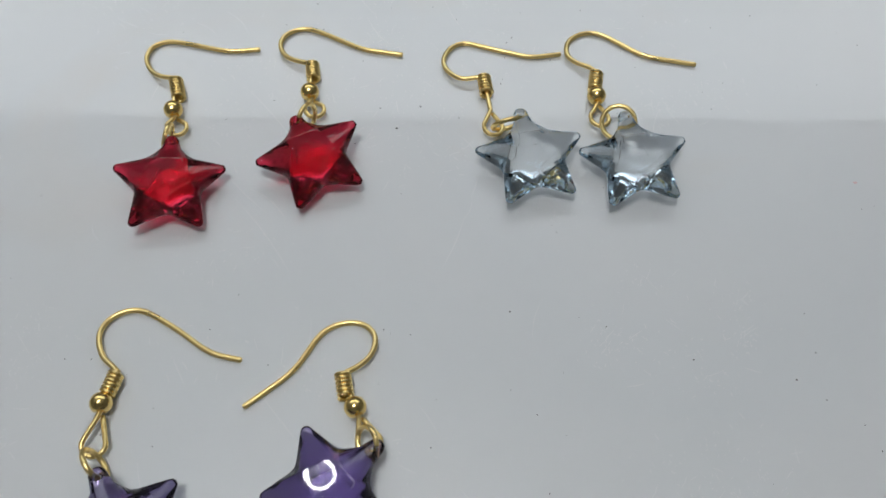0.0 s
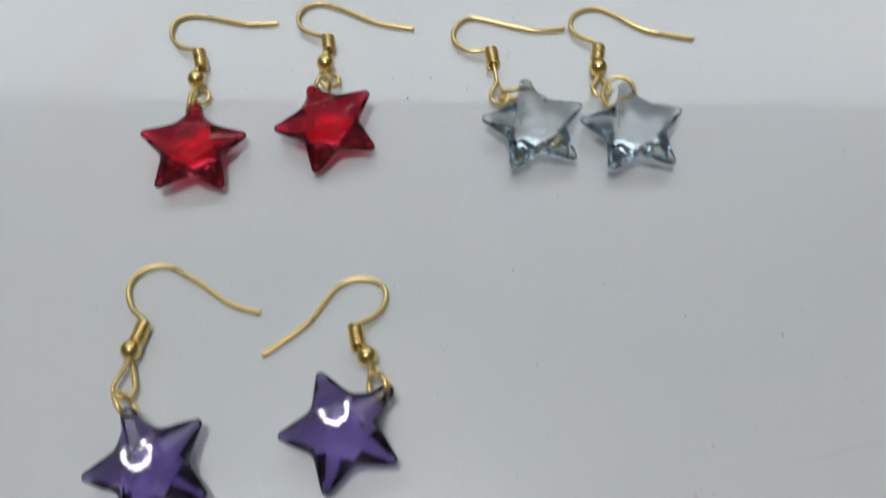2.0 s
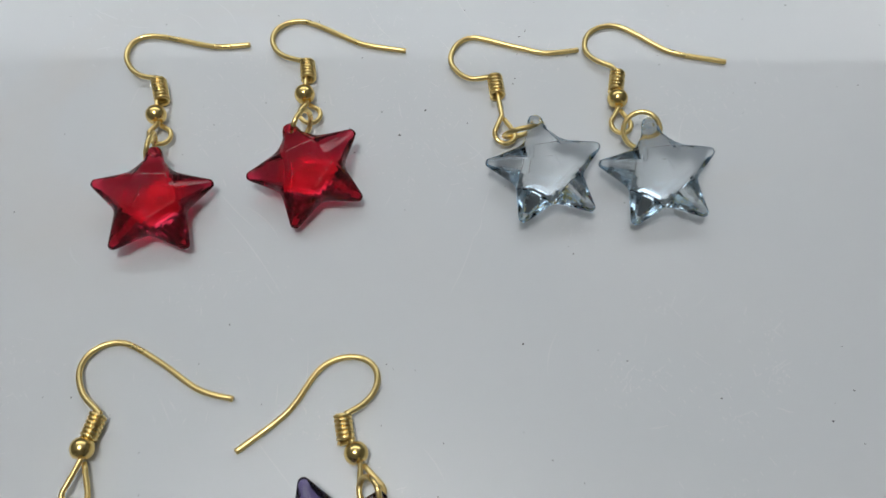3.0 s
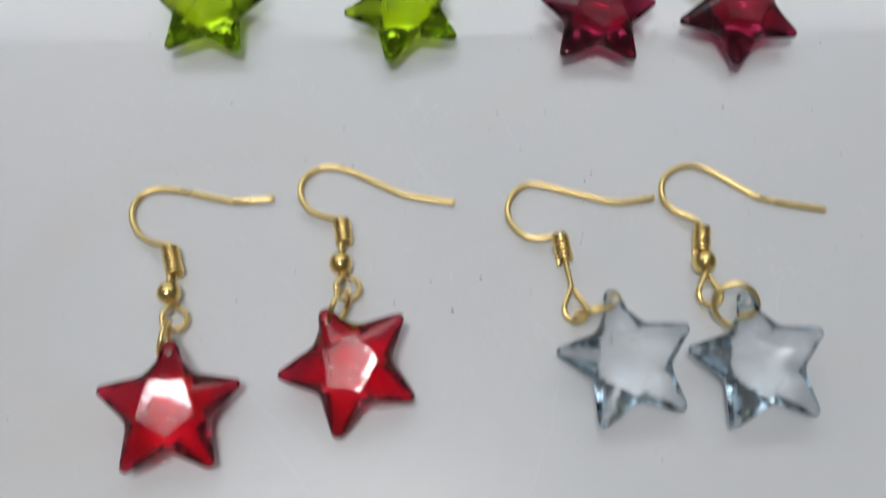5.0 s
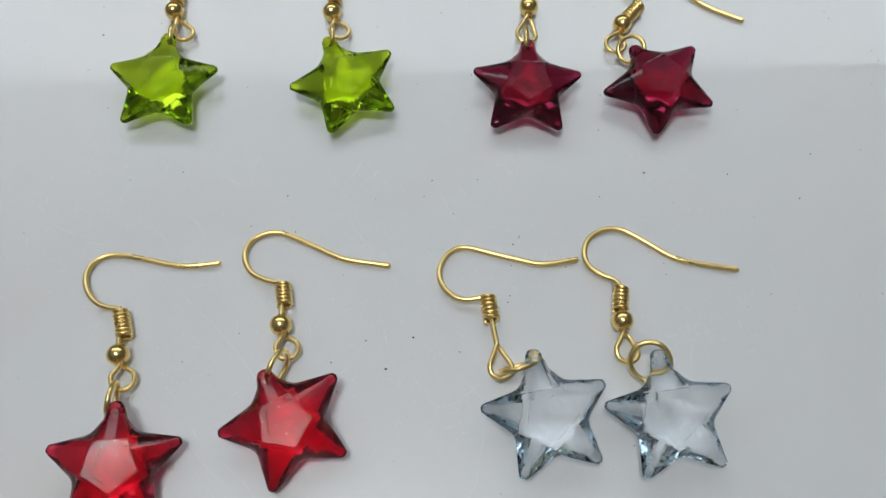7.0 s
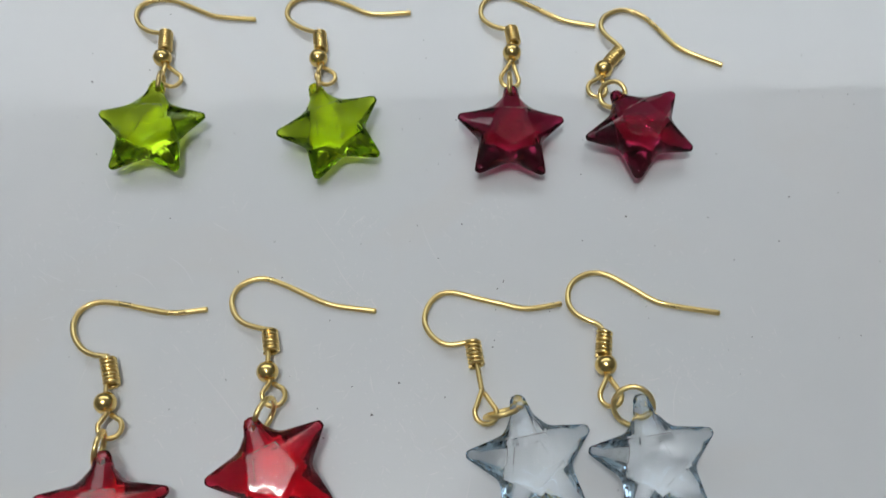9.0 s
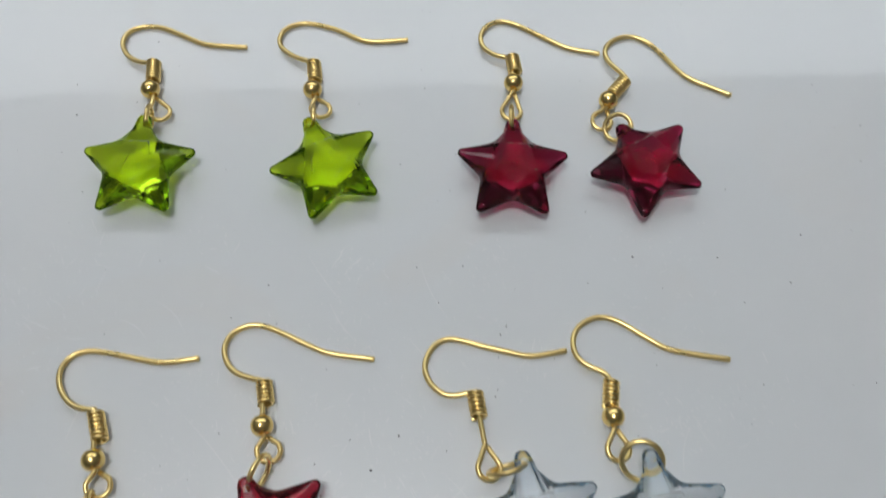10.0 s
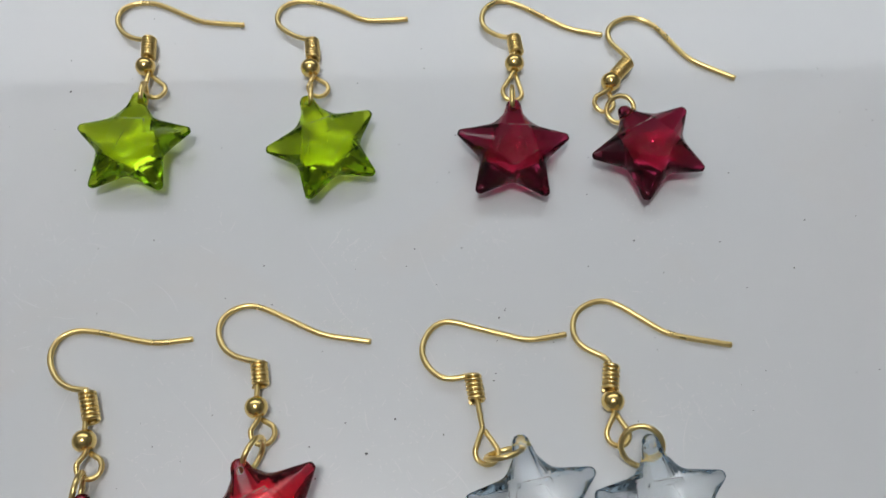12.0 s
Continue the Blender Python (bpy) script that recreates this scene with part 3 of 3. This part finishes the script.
# ---------------------------------------------------------------- marks on the table top
def strip(bm, line, width, z, steep=0.14):
    """A hair-thin scratch along a line, with a low raised burr in its middle."""
    n, rows = len(line), []
    for i, c in enumerate(line):
        way = (line[min(i + 1, n - 1)] - line[max(i - 1, 0)]).normalized()
        side = Vector((-way.y, way.x, 0)) * width * 0.5 * math.sin(math.pi * (i + 0.6) / (n + 0.2))
        at = Vector((c.x, c.y, z))
        rows.append((bm.verts.new(at + side), bm.verts.new(at + Vector((0, 0, side.length * steep))), bm.verts.new(at - side)))
    for (a, b, c), (d, e, f) in zip(rows, rows[1:]):
        bm.faces.new((a, b, e, d))
        bm.faces.new((b, c, f, e))


rng = random.Random(7)
bm = bmesh.new()
# long scratches: both ends in mm and how far they bow
for x0, y0, x1, y1, bow in ((-38.6, 92.4, -34.7, 89.5, 0.5), (-34.1, 94.8, -29.9, 90.1, 0.6), (-11.6, 93.8, -7.9, 88.0, -0.4), (-2.4, 30.3, 0.1, 26.5, 0.2),
                            (-25.1, 17.2, -20.8, 10.5, 0.5), (0.6, 14.8, 6.8, 8.3, 0.2), (-30.5, 64.5, -23.7, 57.5, -0.3), (2.1, 71.5, 6.0, 66.8, 0.3),
                            (5.6, 64.4, 4.4, 60.1, 0.1), (-28.5, 60.0, -19.6, 48.1, 0.4), (3.6, 57.4, 0.3, 48.8, 0.3), (-30.0, 80.4, -19.7, 67.5, 0.5),
                            (-1.4, 88.3, 2.0, 83.0, 0.3), (-13.5, 72.7, -10.6, 68.4, -0.2), (-26.5, 61.5, -21.0, 56.5, 0.6)):
    a, b = Vector((x0, y0, 0)) * MM, Vector((x1, y1, 0)) * MM
    side = Vector((-(b - a).y, (b - a).x, 0)).normalized() * bow * MM
    strip(bm, [a.lerp(b, k / 10) + side * math.sin(math.pi * k / 10) for k in range(11)], 0.13 * MM, 0.008 * MM, 0.2)
# long faint scratches all over
for k in range(26):
    a = Vector((rng.uniform(-58, 45), rng.uniform(-10, 105), 0)) * MM
    turn, long, bow = rng.choice((-58, -50, 65, 80)) + rng.gauss(0, 10), rng.uniform(3, 9) * MM, rng.uniform(-0.5, 0.5) * MM
    way = Vector((math.cos(radians(turn)), math.sin(radians(turn)), 0))
    strip(bm, [a + way * long * j / 10 + Vector((-way.y, way.x, 0)) * bow * math.sin(math.pi * j / 10) for j in range(11)], 0.11 * MM, 0.008 * MM, rng.uniform(0.10, 0.25))
# patches of wear: short hairlines and tiny flecks crowded together
for patch in range(64):
    cx, cy, spread = rng.uniform(-58, 42), rng.uniform(-14, 104), rng.uniform(2.0, 6.0)
    for k in range(rng.randint(4, 13)):
        a = Vector((rng.gauss(cx, spread * 0.9), rng.gauss(cy, spread * 0.7), 0)) * MM
        turn, long = rng.choice((-52, -48, 70, 20)) + rng.gauss(0, 18), abs(rng.gauss(0, 1.1)) + 0.25
        way = Vector((math.cos(radians(turn)), math.sin(radians(turn)), 0)) * long * MM
        strip(bm, [a + way * j / 4 + Vector((-way.y, way.x, 0)) * rng.uniform(-0.04, 0.04) for j in range(5)], rng.uniform(0.08, 0.18) * MM, 0.006 * MM, rng.uniform(0.08, 0.21))
    for k in range(rng.randint(14, 44)):
        a = Vector((rng.gauss(cx, spread * 0.7), rng.gauss(cy, spread * 0.5), 0)) * MM
        turn, long = rng.uniform(0, 180), rng.uniform(0.12, 0.45) * MM
        way = Vector((math.cos(radians(turn)), math.sin(radians(turn)), 0)) * long
        strip(bm, [a, a + way * 0.5, a + way], rng.uniform(0.08, 0.20) * MM, 0.006 * MM, rng.uniform(0.08, 0.21))
tagged(part("scratches", bm, SCUFF), "fine pale scratches on the glossy white table top", "scratches", kind="stuff")

# dust: small dark crumbs
bm = bmesh.new()
for x, y, size in ((9.3, 42.8, 0.2), (-2.9, 76.0, 0.2), (-26.1, 45.0, 0.14), (44.7, 33.7, 0.2), (32.2, 36.3, 0.16), (-6.3, 72.0, 0.26), (-8.8, 75.7, 0.15), (-13.0, 73.0, 0.16),
                   (5.9, 98.3, 0.14), (2.5, 93.2, 0.14), (-1.3, 95.9, 0.12), (28.5, 98.8, 0.22), (11.0, 89.5, 0.13), (10.2, 88.5, 0.17), (9.1, 80.4, 0.17),
                   (16.8, 85.1, 0.13), (2.8, 74.0, 0.14), (-18.3, 91.0, 0.16), (-11.8, 84.7, 0.12), (-48.3, 124.0, 0.25), (-0.2, 98.3, 0.15),
                   (-19.6, 96.4, 0.17), (48.8, 94.4, 0.16), (1.3, 130.4, 0.14), (9.3, 14.5, 0.15)):
    crumb = bmesh.ops.create_icosphere(bm, subdivisions=1, radius=0.7 * size * MM)["verts"]
    for v in crumb:
        v.co = Vector((v.co.x * rng.uniform(0.7, 1.3), v.co.y * rng.uniform(0.6, 1.1), v.co.z * 0.5 + size * 0.45 * MM)) + Vector((x, y, 0)) * MM
for k in range(150):
    size = rng.uniform(0.035, 0.10)
    crumb = bmesh.ops.create_icosphere(bm, subdivisions=1, radius=size * MM)["verts"]
    at = Vector((rng.uniform(-60, 65), rng.uniform(-5, 150), size * 0.4)) * MM
    for v in crumb:
        v.co = Vector((v.co.x * rng.uniform(0.6, 1.4), v.co.y, v.co.z * 0.5)) + at
tagged(part("dust", bm, DUST), "tiny dark dust crumbs on the white table top", "dust", kind="stuff")

# pink pigment: a dot, a few smears and a thin dragged line
bm = bmesh.new()
for x, y, size in ((58.5, 63.1, 0.3), (30.8, 12.6, 0.3), (32.9, 12.9, 0.22), (29.0, 9.1, 0.35), (31.5, 13.4, 0.2)):
    blob = bmesh.ops.create_circle(bm, cap_ends=True, segments=9, radius=size * MM)["verts"]
    for v in blob:
        v.co = Vector((v.co.x * rng.uniform(0.8, 1.7), v.co.y * rng.uniform(0.4, 0.8), 0.007 * MM)) + Vector((x, y, 0)) * MM
strip(bm, [Vector((43.1 + 12.4 * k / 8, 16.7 + 3.2 * k / 8 + 0.25 * math.sin(k * 1.7), 0)) * MM for k in range(9)], 0.12 * MM, 0.007 * MM)
tagged(part("pigment_marks", bm, PINK), "faint pink smears on the white table top", "stain", kind="stuff")
